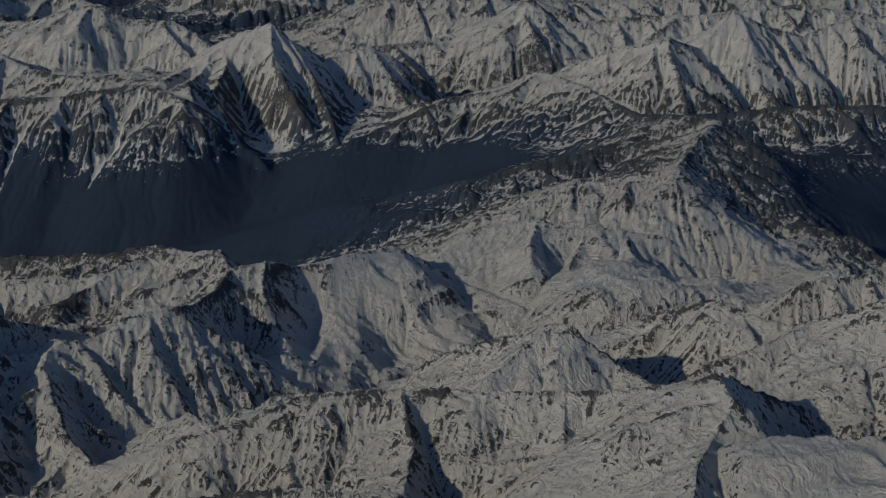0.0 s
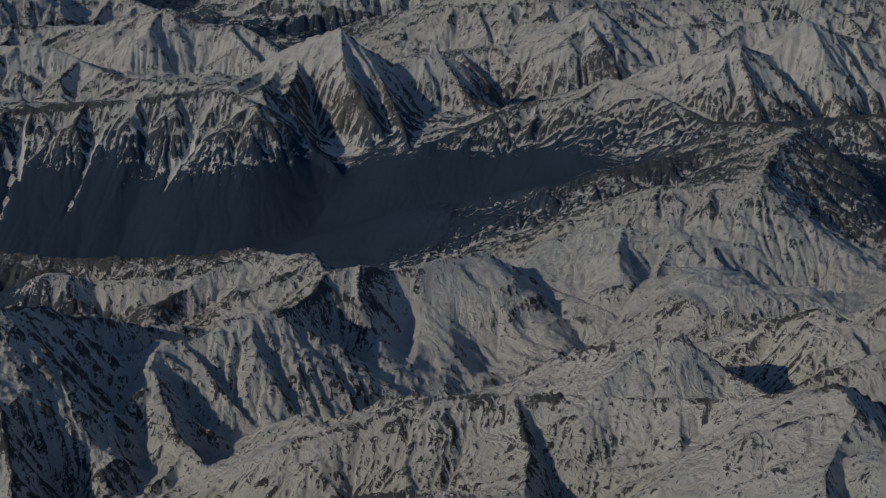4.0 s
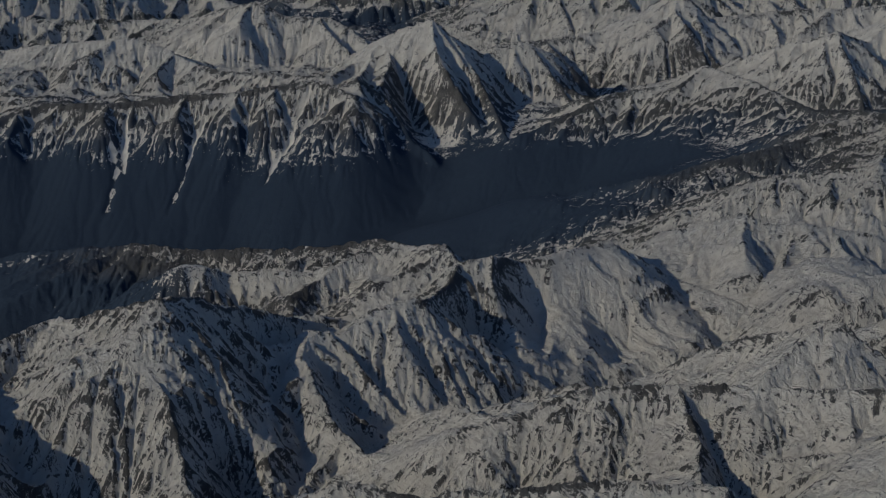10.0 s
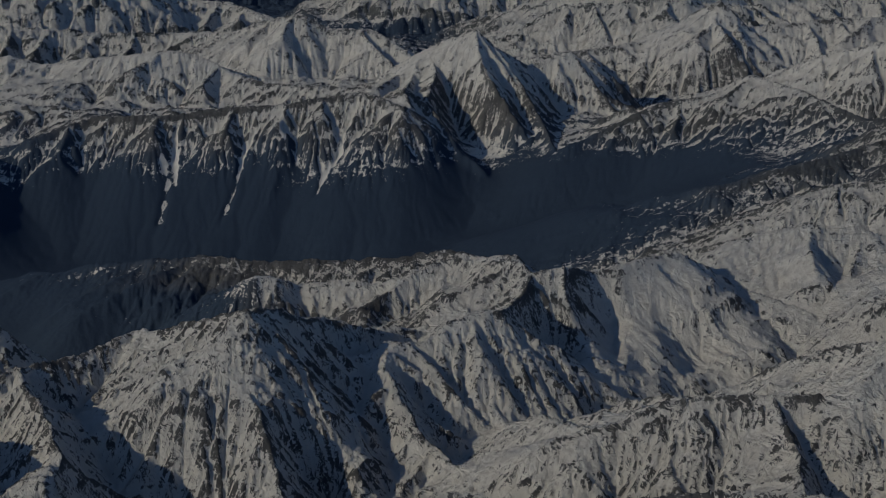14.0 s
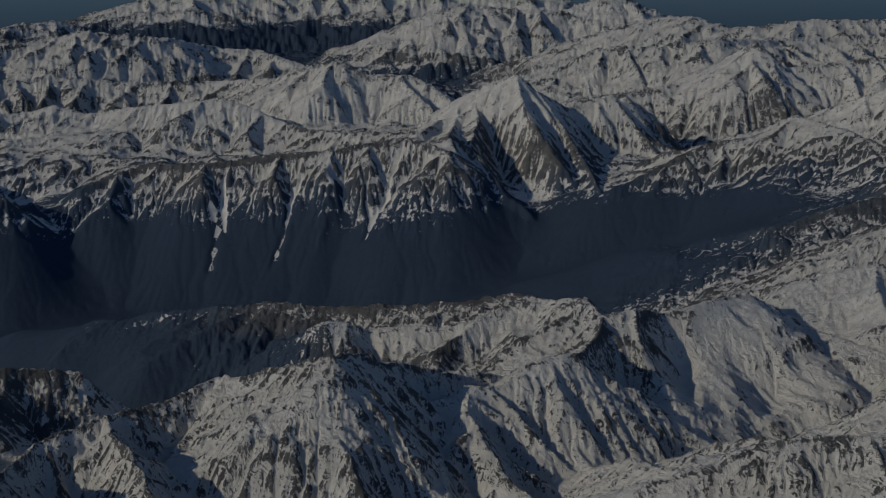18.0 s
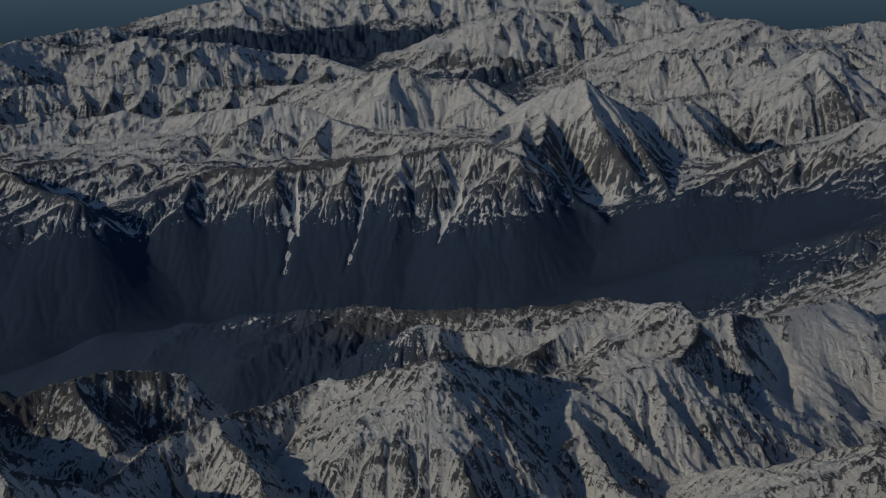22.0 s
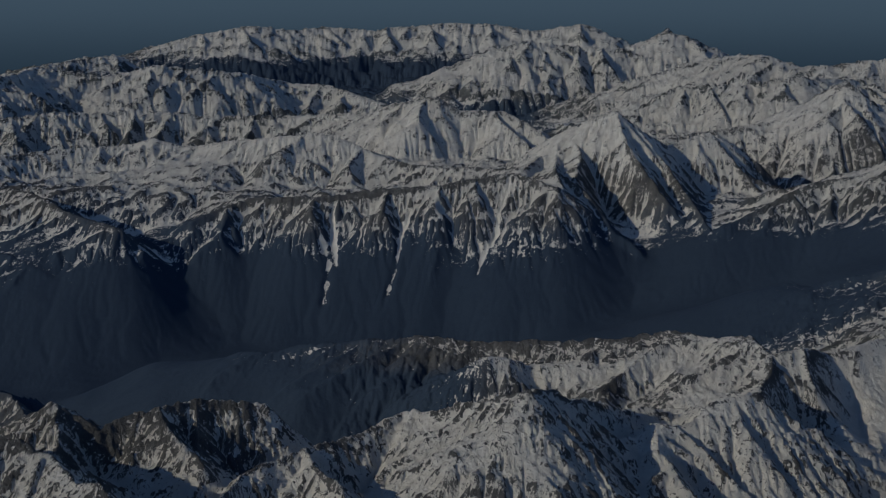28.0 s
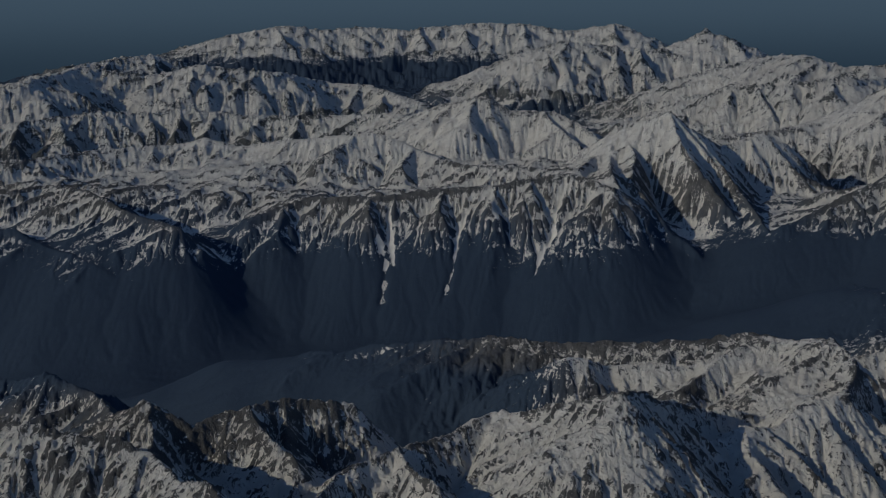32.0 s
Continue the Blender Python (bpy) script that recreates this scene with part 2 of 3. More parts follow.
crest("pyramid", 0.8, 0.7, 8, (64.1, 1081, 150.9), (84, 1050, 128), (102, 1014, 104), (111, 976, 85), (120, 950, 66))
crest("pyramid", 0.55, 0.95, 9, (20, 1094, 131), (29, 1045, 121), (31, 1008, 117), (25, 979, 106), (42, 935, 83), (66, 908, 66))
crest("pyramid", 0.6, 0.7, 9, (14.4, 1092, 126), (8, 1030, 112), (3, 967, 114), (16, 925, 84))
crest("pyramid", 0.5, 0.5, 10, (80.4, 1070, 137.2), (111.8, 1090, 119.3), (152.3, 1107, 129.9), (167.7, 1080, 107.5), (183.9, 1040, 86.3))
crest("back_peak", 0.55, 0.5, 12, (-215.7, 1250, 115.6), (-145.3, 1240, 142.1), (-100.3, 1212, 153.3), (-73.9, 1205, 140.2), (-32.2, 1204, 139.6), (-10.9, 1185, 130.1), (11.3, 1150, 116.3))
crest("main_range", 0.42, 0.5, 13, (-576.2, 1020, 107.4), (-510.5, 1040, 107.9), (-488.5, 1062, 110.3), (-462.4, 1090, 111.2), (-385.5, 1134, 114), (-360.2, 1130, 120.1), (-330, 1125, 112), (-290.8, 1115, 119.3), (-242.2, 1105, 124.1), (-200.2, 1100, 128.7), (-174.1, 1095, 121.8), (-147.4, 1075, 111.3), (-116.4, 1050, 107), (-67.7, 1030, 107.3), (-21, 1010, 108.7), (8.9, 1090, 116.2))
crest("main_range", 0.5, 0.3, 13, (-277.5, 915, 81.5), (-239.1, 950, 93.4), (-184, 940, 95.7), (-131.3, 950, 101.5), (-91.2, 950, 103.8), (-30.6, 965, 111.7), (1.1, 940, 104.6))
crest("west_range", 0.45, 0.5, 13, (-548.8, 960, 99.7), (-479.4, 960, 95.9), (-460.9, 985, 96), (-415.1, 948, 98.5), (-369.1, 900, 89.2), (-322, 868, 83.6))
crest("west_range", 0.45, 0.5, 13, (-517.6, 890, 80.4), (-448.7, 880, 79.7), (-396.1, 850, 68.6), (-364.6, 828, 61.4))
crest("snow_range", 0.4, 0.4, 17, (-765, 1420, 95), (-674, 1450, 99), (-608, 1500, 106), (-493, 1550, 108), (-406, 1550, 100), (-348, 1550, 99), (-276, 1550, 101), (-198, 1480, 109))
crest("long_range", 0.35, 0.35, 20, (-895, 1700, 105), (-776, 1774, 126), (-773, 2000, 135), (-666, 2000, 122), (-583, 2010, 138), (-511, 2023, 134), (-450, 2050, 124), (-385, 2127, 104), (-303, 2100, 99), (-205, 2000, 76))
crest("grey_massif", 0.4, 0.4, 20, (-174, 2600, 68), (-67, 2650, 118), (61, 2673, 157), (155, 2700, 144), (265, 2700, 137), (334, 2750, 133), (380, 2776, 171), (436, 2770, 160), (452, 2650, 118))
crest("grey_massif", 1.1, 1.1, 20, (342, 2760, 130), (362, 2772, 159), (383, 2776, 184), (398, 2772, 164), (426, 2770, 172), (452, 2760, 121))
crest("east_range", 0.35, 0.35, 20, (351, 2200, 137), (397, 2100, 153), (426, 2029, 154), (474, 2000, 138), (517, 1950, 146), (599, 1950, 153), (760, 1980, 150), (950, 2000, 160), (1150, 2020, 150), (1350, 2050, 155))
crest("horizon_range", 0.3, 0.3, 32, (-1223, 3200, 66), (-1149, 3300, 74), (-1069, 3400, 89), (-1003, 3450, 77), (-944, 3500, 52))
crest("horizon_range", 0.3, 0.3, 32, (-1148, 4300, 41), (-1027, 4400, 115), (-834, 4470, 147), (-715, 4500, 128), (-602, 4600, 137), (-433, 4600, 128))
crest("horizon_range", 0.3, 0.3, 32, (-433, 4600, 128), (-118, 4650, 152), (31, 4650, 148), (200, 4650, 125), (368, 4650, 151), (454, 4650, 97))


def side_spurs():
    """Smaller spurs that branch off the crest lines to both sides, as (crest number, spur line)."""
    rng = random.Random(11)
    out = []
    for k, (name, front, back, gap, pts) in enumerate(RIDGES):
        left = gap * rng.uniform(0.4, 1.0)
        turn = 1
        for (ax, ay, az), (bx, by, bz) in zip(pts, pts[1:]):
            length = math.hypot(bx - ax, by - ay)
            while left < length:
                t = left / length
                nx, ny = -(by - ay) / length * turn, (bx - ax) / length * turn
                swing = rng.uniform(-0.6, 0.6)
                nx, ny = nx * math.cos(swing) - ny * math.sin(swing), nx * math.sin(swing) + ny * math.cos(swing)
                fall = (front if ny < 0 else back) * (1.05 + 0.32 * nx) * rng.uniform(0.55, 0.9) * (0.8 if ay > 880 else 1.0)
                reach = gap * rng.uniform(1.2, 4.4) * (0.75 if 880 < ay < 1150 else 1.4 if ay > 880 else 1.0)
                x0, y0, z0 = ax + t * (bx - ax), ay + t * (by - ay), az + t * (bz - az)
                bend = rng.uniform(-0.35, 0.35) * reach
                line = [(x0, y0, z0 - 0.5), (x0 + nx * reach * 0.5 - ny * bend * 0.3, y0 + ny * reach * 0.5 + nx * bend * 0.3, z0 - fall * reach * 0.5 - 1),
                        (x0 + nx * reach - ny * bend, y0 + ny * reach + nx * bend, z0 - fall * reach * 1.1 - 2)]
                if not (name == "tooth_ridge" and x0 > 66 and ny < 0):
                    out.append((k, (name, 0.66, 0.66, gap * 0.5, line)))
                left += gap * rng.uniform(0.55, 1.8)
                turn = -turn
            left -= length
    return out


SPURS = side_spurs()

# ---- noise ----
_rng = np.random.RandomState(7)
_perm = np.concatenate([_rng.permutation(512)] * 3)
_ang = _rng.rand(512) * 2 * np.pi
_gx, _gy = np.cos(_ang).astype(np.float32), np.sin(_ang).astype(np.float32)


def perlin(x, y):
    x, y = np.asarray(x, np.float32), np.asarray(y, np.float32)
    xf, yf = np.floor(x), np.floor(y)
    ix, iy = xf.astype(np.int64) & 511, yf.astype(np.int64) & 511
    fx, fy = x - xf, y - yf
    u, v = fx * fx * fx * (fx * (fx * 6 - 15) + 10), fy * fy * fy * (fy * (fy * 6 - 15) + 10)
    a, b = _perm[ix], _perm[ix + 1]
    n00, n10, n01, n11 = _perm[a + iy], _perm[b + iy], _perm[a + iy + 1], _perm[b + iy + 1]
    d00 = _gx[n00] * fx + _gy[n00] * fy
    d10 = _gx[n10] * (fx - 1) + _gy[n10] * fy
    d01 = _gx[n01] * fx + _gy[n01] * (fy - 1)
    d11 = _gx[n11] * (fx - 1) + _gy[n11] * (fy - 1)
    top, bot = d00 + u * (d10 - d00), d01 + u * (d11 - d01)
    return (top + v * (bot - top)) * 1.5


def ridged(x, y):
    return 1 - 2 * np.abs(perlin(x, y))


def smooth(lo, hi, v):
    t = np.clip((v - lo) / (hi - lo), 0, 1)
    return t * t * (3 - 2 * t)


def crest_field(x, y, ridge, k, cut=0.0):
    """Height that one crest line gives at the points x, y, and their distance from it."""
    name, front, back, spur, pts = ridge
    best = np.full(x.shape, -1e9, np.float32)
    d, s_at, side = np.full(x.shape, 1e9, np.float32), np.zeros_like(best), np.zeros_like(best)
    dist = np.full(x.shape, 1e9, np.float32)
    run = 0.0
    for (ax, ay, az), (bx, by, bz) in zip(pts, pts[1:]):
        dx, dy = bx - ax, by - ay
        ll = dx * dx + dy * dy
        length = math.sqrt(ll)
        t = np.clip(((x - ax) * dx + (y - ay) * dy) / ll, 0, 1)
        ex, ey = x - (ax + t * dx), y - (ay + t * dy)
        ds = np.sqrt(ex * ex + ey * ey)
        slope = front + (back - front) * smooth(-0.7, 0.7, ey / (ds + 1e-3))
        slope = slope * (1.05 + 0.20 * ex / (ds + 1e-3)) * (1.0 if cut else 1.28)
        fall = az + t * (bz - az) - slope * (0.88 * ds + 8 * (1 - np.exp(-ds / 28)))
        if cut:
            fall = fall - 0.05 / cut * np.maximum(ds - 1.6 * cut, 0) ** 2
        m = fall > best
        best[m], d[m], s_at[m], side[m] = fall[m], ds[m], (run + t * length)[m], ey[m]
        dist = np.minimum(dist, ds)
        run += length
    s = s_at + k * 137.3 + 0.7 * spur * perlin(x / (2.2 * spur) + k, y / (2.2 * spur))
    h = best + perlin(s / (0.35 * spur), 0 * s + k) * 0.05 * spur * (1 + 2.2 * smooth(1100, 1600, y)) * np.exp(-d / spur)
    h += perlin(s / (0.9 * spur) + 7, 0 * s + k) * 0.10 * spur * smooth(1100, 1600, y) * np.exp(-d / spur)
    plain = h.copy()
    # spurs and gullies running down from the crest
    calm = 0.3 + 0.7 * np.where(y > 620, smooth(30, 75, best), 1.0)
    bend = perlin(d / (2.2 * spur), s / (2.5 * spur)) * 0.55
    h += calm * (0.10 + 0.05 * smooth(600, 800, y)) * spur * (1 - np.exp(-d / spur)) * (ridged(s / spur + bend, d / (4.5 * spur)) - 0.25)
    h += calm * (0.05 + 0.04 * smooth(600, 800, y)) * spur * (1 - np.exp(-d / (0.5 * spur))) * (ridged(s / (0.4 * spur) + 2 * bend, d / (2.2 * spur)) - 0.25)
    return h, dist, plain, side


BOWLS = [(-14, 430, 14, 6, 8), (6, 444, 12, 7, 9), (-16, 354, 8, 16, 9), (70, 467, 12, 12, 12), (92, 484, 11, 13, 14), (96, 500, 8, 8, 7), (204, 390, 20, 20, 14), (-70, 330, 24, 24, 18),
         (49, 990, 12, 30, 20), (68, 950, 12, 24, 13), (-120, 345, 14, 20, 7), (300, 560, 30, 30, 12), (345, 640, 25, 40, 8)]
# snow-filled avalanche chutes on the great valley wall
CHUTES = [[(-34, 960), (-44, 925), (-46, 905), (-56, 884), (-60, 868)], [(-52, 935), (-46, 905)], [(-173, 930), (-164, 878)], [(-180, 905), (-170, 880), (-170, 846)], [(-112, 925), (-118, 905), (-120, 872), (-127, 846)], [(-95, 950), (-86, 905)]]
BASE_Y = [0, 330, 430, 540, 620, 840, 930, 1150, 1600, 2400, 3200, 5000]
BASE_Z = [60, 62, 50, 40, 12, 12, 42, 58, 45, 20, -35, -80]


def terrain(x, y):
    """Heights, owner numbers and distances from the nearest crest for flat arrays x, y."""
    x, y = x.astype(np.float32), y.astype(np.float32)
    h = np.interp(y, BASE_Y, BASE_Z).astype(np.float32)
    h += 48 * smooth(110, 210, x - 0.05 * y) * smooth(430, 500, y) * (1 - smooth(600, 760, y)) * (1 - smooth(340, 410, x))
    h += 50 * smooth(165, 205, x) * (1 - smooth(285, 320, y))
    h += 36 * smooth(40, 150, x) * smooth(740, 900, y) * (1 - smooth(1000, 1200, y))
    h -= 22 * smooth(-60, -110, x) * smooth(335, 380, y) * (1 - smooth(540, 600, y))
    # high snowfields behind the edge of the great wall
    h += 44 * (1 - smooth(-30, 30, x)) * smooth(-620, -480, x) * smooth(885, 975, y - 0.10 * np.abs(x + 120)) * (1 - smooth(1110, 1220, y))
    h += 8 * perlin(x / 120, y / 120)
    own = np.full(x.shape, -1, np.int32)
    near = np.full(x.shape, 1e9, np.float32)
    top = h.copy()
    for k, ridge in enumerate(RIDGES):
        pts = np.array(ridge[4])
        reach = 330 if pts[:, 1].max() < 1300 else 500
        m = np.where((x > pts[:, 0].min() - reach) & (x < pts[:, 0].max() + reach) & (y > pts[:, 1].min() - reach) & (y < pts[:, 1].max() + reach))[0]
        if not len(m):
            continue
        hk, dk, plain, side = crest_field(x[m], y[m], ridge, k)
        soft = 2.0 if pts[:, 1].max() < 1300 else 5.0
        old = h[m]
        w = np.clip(0.5 + 0.5 * (hk - old) / soft, 0, 1)
        h[m] = old + (hk - old) * w + soft * w * (1 - w) * 0.6
        o, tm = own[m], top[m]
        o = np.where(plain > tm, 2 * k + (side > 0), o)
        own[m], top[m] = o, np.maximum(tm, plain)
        near[m] = np.minimum(near[m], dk)
    for k, ridge in SPURS:
        pts = np.array(ridge[4])
        gap = ridge[3] * 2
        reach = 5.0 * gap
        m = np.where((x > pts[:, 0].min() - reach) & (x < pts[:, 0].max() + reach) & (y > pts[:, 1].min() - reach) & (y < pts[:, 1].max() + reach))[0]
        if not len(m):
            continue
        hk, dk, plain, side = crest_field(x[m], y[m], ridge, k, gap)
        old = h[m]
        soft = 0.07 * gap
        w = np.clip(0.5 + 0.5 * (hk - old) / soft, 0, 1)
        h[m] = old + (hk - old) * w + soft * w * (1 - w) * 0.5
        near[m] = np.minimum(near[m], dk + 0.4 * gap)
    h -= 9 * smooth(70, 125, x) * (1 - smooth(130, 165, x)) * smooth(385, 430, y) * (1 - smooth(490, 530, y))
    # cirques and basins between the crests: centre, half widths, depth
    for bx, by, rx, ry, deep in BOWLS:
        h -= deep * np.exp(-(((x - bx) / rx) ** 2 + ((y - by) / ry) ** 2))
    # erosion detail at falling sizes, coarser far away
    far = smooth(1150, 1600, y)
    for scale, w_all, boost in ((1.0, 1 - far, 0.8 + 0 * y), (2.4, far, 1.0 + 0 * y)):
        m = np.where(w_all > 0.01)[0]
        if not len(m):
            continue
        px, py = x[m] / scale, y[m] / scale
        wx, wy = perlin(px / 30 + 5, py / 30) * 7, perlin(px / 30, py / 30 + 9) * 7
        px, py = px + wx, py + wy
        free = 0.08 + 0.92 * (1 - np.exp(-near[m] / (11 * scale)))
        add = free * (4.2 * (ridged(px / 48, py / 48) - 0.3) + 2.6 * (ridged(px / 23 + 3, py / 23) - 0.3))
        h[m] += w_all[m] * add * scale * boost[m]
    return h, own, near


# ---- land: one height field, cut into its mountains ----
ROWS_N, COLS_N = 1120, 1290
gs = np.arange(ROWS_N) / (ROWS_N - 1.0)
gy = (218.0 ** -0.35 * (1 - gs) + 4850.0 ** -0.35 * gs) ** (-1 / 0.35)
gu = np.arange(COLS_N) / (COLS_N - 1.0)
Y = np.repeat(gy, COLS_N)
X = (np.outer(-150 - 0.42 * gy, 1 - gu) + np.outer(115 + 0.515 * gy, gu)).ravel()
H, OWN, NEAR = terrain(X, Y)
Z = H.reshape(ROWS_N, COLS_N).astype(np.float64)


def blur(a, n):
    for axis in (0, 1):
        p = np.pad(a, [(n, n) if i == axis else (0, 0) for i in (0, 1)], mode="edge")
        c = np.cumsum(p, axis=axis, dtype=np.float64)
        c = np.concatenate([np.zeros_like(np.take(c, [0], axis)), c], axis)
        a = (np.take(c, range(2 * n + 1, c.shape[axis]), axis) - np.take(c, range(0, c.shape[axis] - 2 * n - 1), axis)) / (2 * n + 1)
    return a


X2, Y2 = X.reshape(ROWS_N, COLS_N), Y.reshape(ROWS_N, COLS_N)


def gradients(z):
    gu_ = np.gradient(z, axis=1) / np.gradient(X2, axis=1)
    return gu_, (np.gradient(z, axis=0) - gu_ * np.gradient(X2, axis=0)) / np.gradient(Y2, axis=0)


# the snow line falls towards the viewer's side and lies higher on the long dark valley
line = np.interp(Y2, [200, 420, 520, 620, 800, 1000, 1300, 2000, 3000, 5000], [50, 56, 70, 80, 94, 84, 68, 50, 52, 46])
# raised at the left slope and left spur: heath colour painted for shade
line = line + 24 * smooth(-40, -150, X2) * smooth(470, 540, Y2) * (1 - smooth(700, 800, Y2)) - 46 * smooth(50, 120, X2) * smooth(370, 430, Y2) * (1 - smooth(560, 680, Y2))
line = line + 36 * smooth(-128, -150, X2) * smooth(386, 400, Y2) * (1 - smooth(430, 520, Y2)) + 7 * smooth(320, 360, X2) * smooth(540, 600, Y2) * (1 - smooth(700, 780, Y2)) + 22 * smooth(20, 80, X2) * smooth(610, 680, Y2) * (1 - smooth(880, 960, Y2))

line = line + 13 * perlin(X / 42, Y / 60).reshape(Z.shape) * smooth(720, 800, Y2) * (1 - smooth(1000, 1150, Y2))

# the grain of the relief grows with distance
grain_of = 1 + 1.6 * smooth(1100, 1700, Y2) + 1.5 * smooth(2200, 3200, Y2)


def wear(z, x, y, ease, steps, rate, talus):
    """Streams cut into the height field: each cell drains to its lowest neighbour, and is worn by the water that gathers in it. ease: how readily the ground gives way."""
    z = z.astype(np.float32)
    rows_n, cols_n = z.shape
    here = np.arange(z.size, dtype=np.int64).reshape(z.shape)
    ways = [(di, dj) for di in (-1, 0, 1) for dj in (-1, 0, 1) if di or dj]
    inner = (slice(1, -1), slice(1, -1))
    far = []
    for di, dj in ways:
        beside = (slice(1 + di, rows_n - 1 + di), slice(1 + dj, cols_n - 1 + dj))
        far.append((1.0 / np.hypot(x[beside] - x[inner], y[beside] - y[inner])).astype(np.float32))
    cell = (np.gradient(x, axis=1) * np.gradient(y, axis=0)).astype(np.float32).ravel()
    gathered = cell.copy()
    for step in range(steps):
        best = np.full((rows_n - 2, cols_n - 2), 1e-5, np.float32)
        to = here[inner].copy()
        inv = np.zeros_like(best)
        for (di, dj), f in zip(ways, far):
            fall = (z[inner] - z[1 + di:rows_n - 1 + di, 1 + dj:cols_n - 1 + dj]) * f
            m = fall > best
            best[m], inv[m] = fall[m], f[m]
            to[m] = here[inner][m] + di * cols_n + dj
        target = here.copy()
        target[inner] = to
        target = target.ravel()
        moves = target != here.ravel()
        source = np.where(moves)[0]
        sink = target[source]
        for _ in range(40 if step == 0 else 4):
            gathered = cell + np.bincount(sink, weights=gathered[source], minlength=z.size).astype(np.float32)
        power = (rate * np.minimum(gathered, 5000) ** 0.38).reshape(z.shape)[inner] * inv * ease[inner]
        low = z.ravel()[to]
        worn = (z[inner] + power * low) / (1 + power)
        # steep ground slides
        worn -= 0.35 * np.maximum(best - talus, 0) / np.maximum(inv, 1e-6)
        z[inner] = np.where(to != here[inner], worn, z[inner])
    return z.astype(np.float64)


# rough ground for the streams to find their way in
rough = np.zeros(X.size, np.float32)
for size, amount in ((19.0, 1.2), (9.0, 0.9), (4.2, 0.6)):
    g = grain_of.ravel()
    rough += amount * g * perlin(X / (size * g) + size, Y / (size * g))
# smooth snow slopes and woods are worn less than bare ridges
ease = 1 - 0.68 * smooth(62, 90, X2) * (1 - smooth(225, 260, X2)) * smooth(385, 415, Y2) * (1 - smooth(550, 590, Y2))
ease = (ease - 0.35 * smooth(30, 60, X2) * (1 - smooth(345, 375, Y2)))
ease = np.clip(ease - 0.35 * smooth(150, 190, X2) * (1 - smooth(300, 340, Y2)), 0.15, 1)
# hard rock keeps the crests high
ease = (ease * (1 - 0.8 * np.exp(-(NEAR.reshape(Z.shape) / (4.5 * grain_of)) ** 2))).astype(np.float32)
Z = Z + rough.reshape(Z.shape) * (0.3 + 0.7 * ease)
half = wear(Z[::2, ::2], X2[::2, ::2], Y2[::2, ::2], ease[::2, ::2], 46, 0.010, 1.15)
change = half - Z[::2, ::2]
change = np.repeat(np.repeat(change, 2, 0), 2, 1)[:ROWS_N, :COLS_N]
Z = Z + blur(change, 1)
rills = np.zeros(X.size, np.float32)
for size, amount in ((2.6, 0.55), (1.3, 0.4)):
    rills += amount * g * perlin(X / (size * g) + size, Y / (size * g))
Z = Z + rills.reshape(Z.shape) * (0.3 + 0.7 * ease)
Z = wear(Z, X2, Y2, ease, 26, 0.012, 1.2)
# soft wooded slopes low in the great valley
wood = smooth(8, 36, line - Z + 10 * perlin(X / 25, Y / 25).reshape(Z.shape)) * np.maximum(smooth(630, 680, Y2), smooth(-85, -120, X2) * smooth(470, 510, Y2)) * (1 - smooth(1000, 1150, Y2))
Z = Z + (blur(blur(Z, 14), 10) - Z) * 0.9 * wood
H = Z.ravel()
dzu, dzv = gradients(Z)
slope = np.hypot(dzu, dzv)
unit = Y2 / 500.0
hollow = (blur(Z, 5) - Z) / (1.5 * unit) * 0.5 + (blur(Z, 14) - Z) / (4.0 * unit) * 0.5
wide = perlin(X / 60, Y / 60).reshape(Z.shape)
# fine hollows hold snow, ribs between them are bare
fine_hollow = np.clip((blur(Z, 2) - Z) / (0.35 * unit), -1, 1)
soft_line = np.interp(Y2, [450, 800, 1200, 1500], [46, 90, 90, 60])
SNOW = 0.50 + np.clip((Z - line) / soft_line, -1, 0.5) - 0.55 * (slope - 0.5) + 0.22 * np.clip(hollow, -1, 1) + 0.26 * wide + (0.30 + 0.25 * smooth(800, 860, Y2) * (1 - smooth(1040, 1120, Y2))) * fine_hollow
SNOW = 0.50 + (SNOW - 0.5) * 0.85 - 1.2 * smooth(12, 64, line - Z)
SNOW = np.clip(np.minimum(SNOW, 1.35 - 0.75 * np.maximum(slope - 0.75, 0)), -0.6, 1.6)
SNOW = SNOW - 0.28 * np.exp(-((X2 - 50) / 22) ** 2 - ((Y2 - 492) / 30) ** 2)
SNOW = SNOW + 0.28 * smooth(92, 122, Z) * smooth(880, 930, Y2) * (1 - smooth(1120, 1200, Y2))
SNOW = SNOW - 0.02 * smooth(1250, 1500, Y2)
SNOW = SNOW - 0.30 * smooth(527, 536, Y2) * (1 - smooth(556, 575, Y2)) * smooth(-140, -100, X2) * (1 - smooth(50, 70, X2))
# snow taken off the tooth ridge's left slope, to darken it like shade
SNOW = SNOW - 0.5 * smooth(-50, -90, X2) * smooth(470, 500, Y2) * (1 - smooth(545, 570, Y2 + 0.25 * (X2 + 90)))
SNOW = SNOW - 0.28 * smooth(470, 485, Y2) * (1 - smooth(504, 510, Y2)) * smooth(-75, -62, X2) * (1 - smooth(10, 30, X2))
SNOW = SNOW - 0.12 * smooth(-130, -110, X2) * (1 - smooth(-50, -35, X2)) * smooth(385, 398, Y2) * (1 - smooth(415, 425, Y2))
SNOW = SNOW + 0.35 * smooth(509, 513, Y2) * (1 - smooth(521, 527, Y2)) * smooth(-72, -62, X2) * (1 - smooth(14, 26, X2))
SNOW = SNOW - 0.16 * smooth(130, 190, X2) * smooth(580, 640, Y2) * (1 - smooth(900, 1000, Y2))
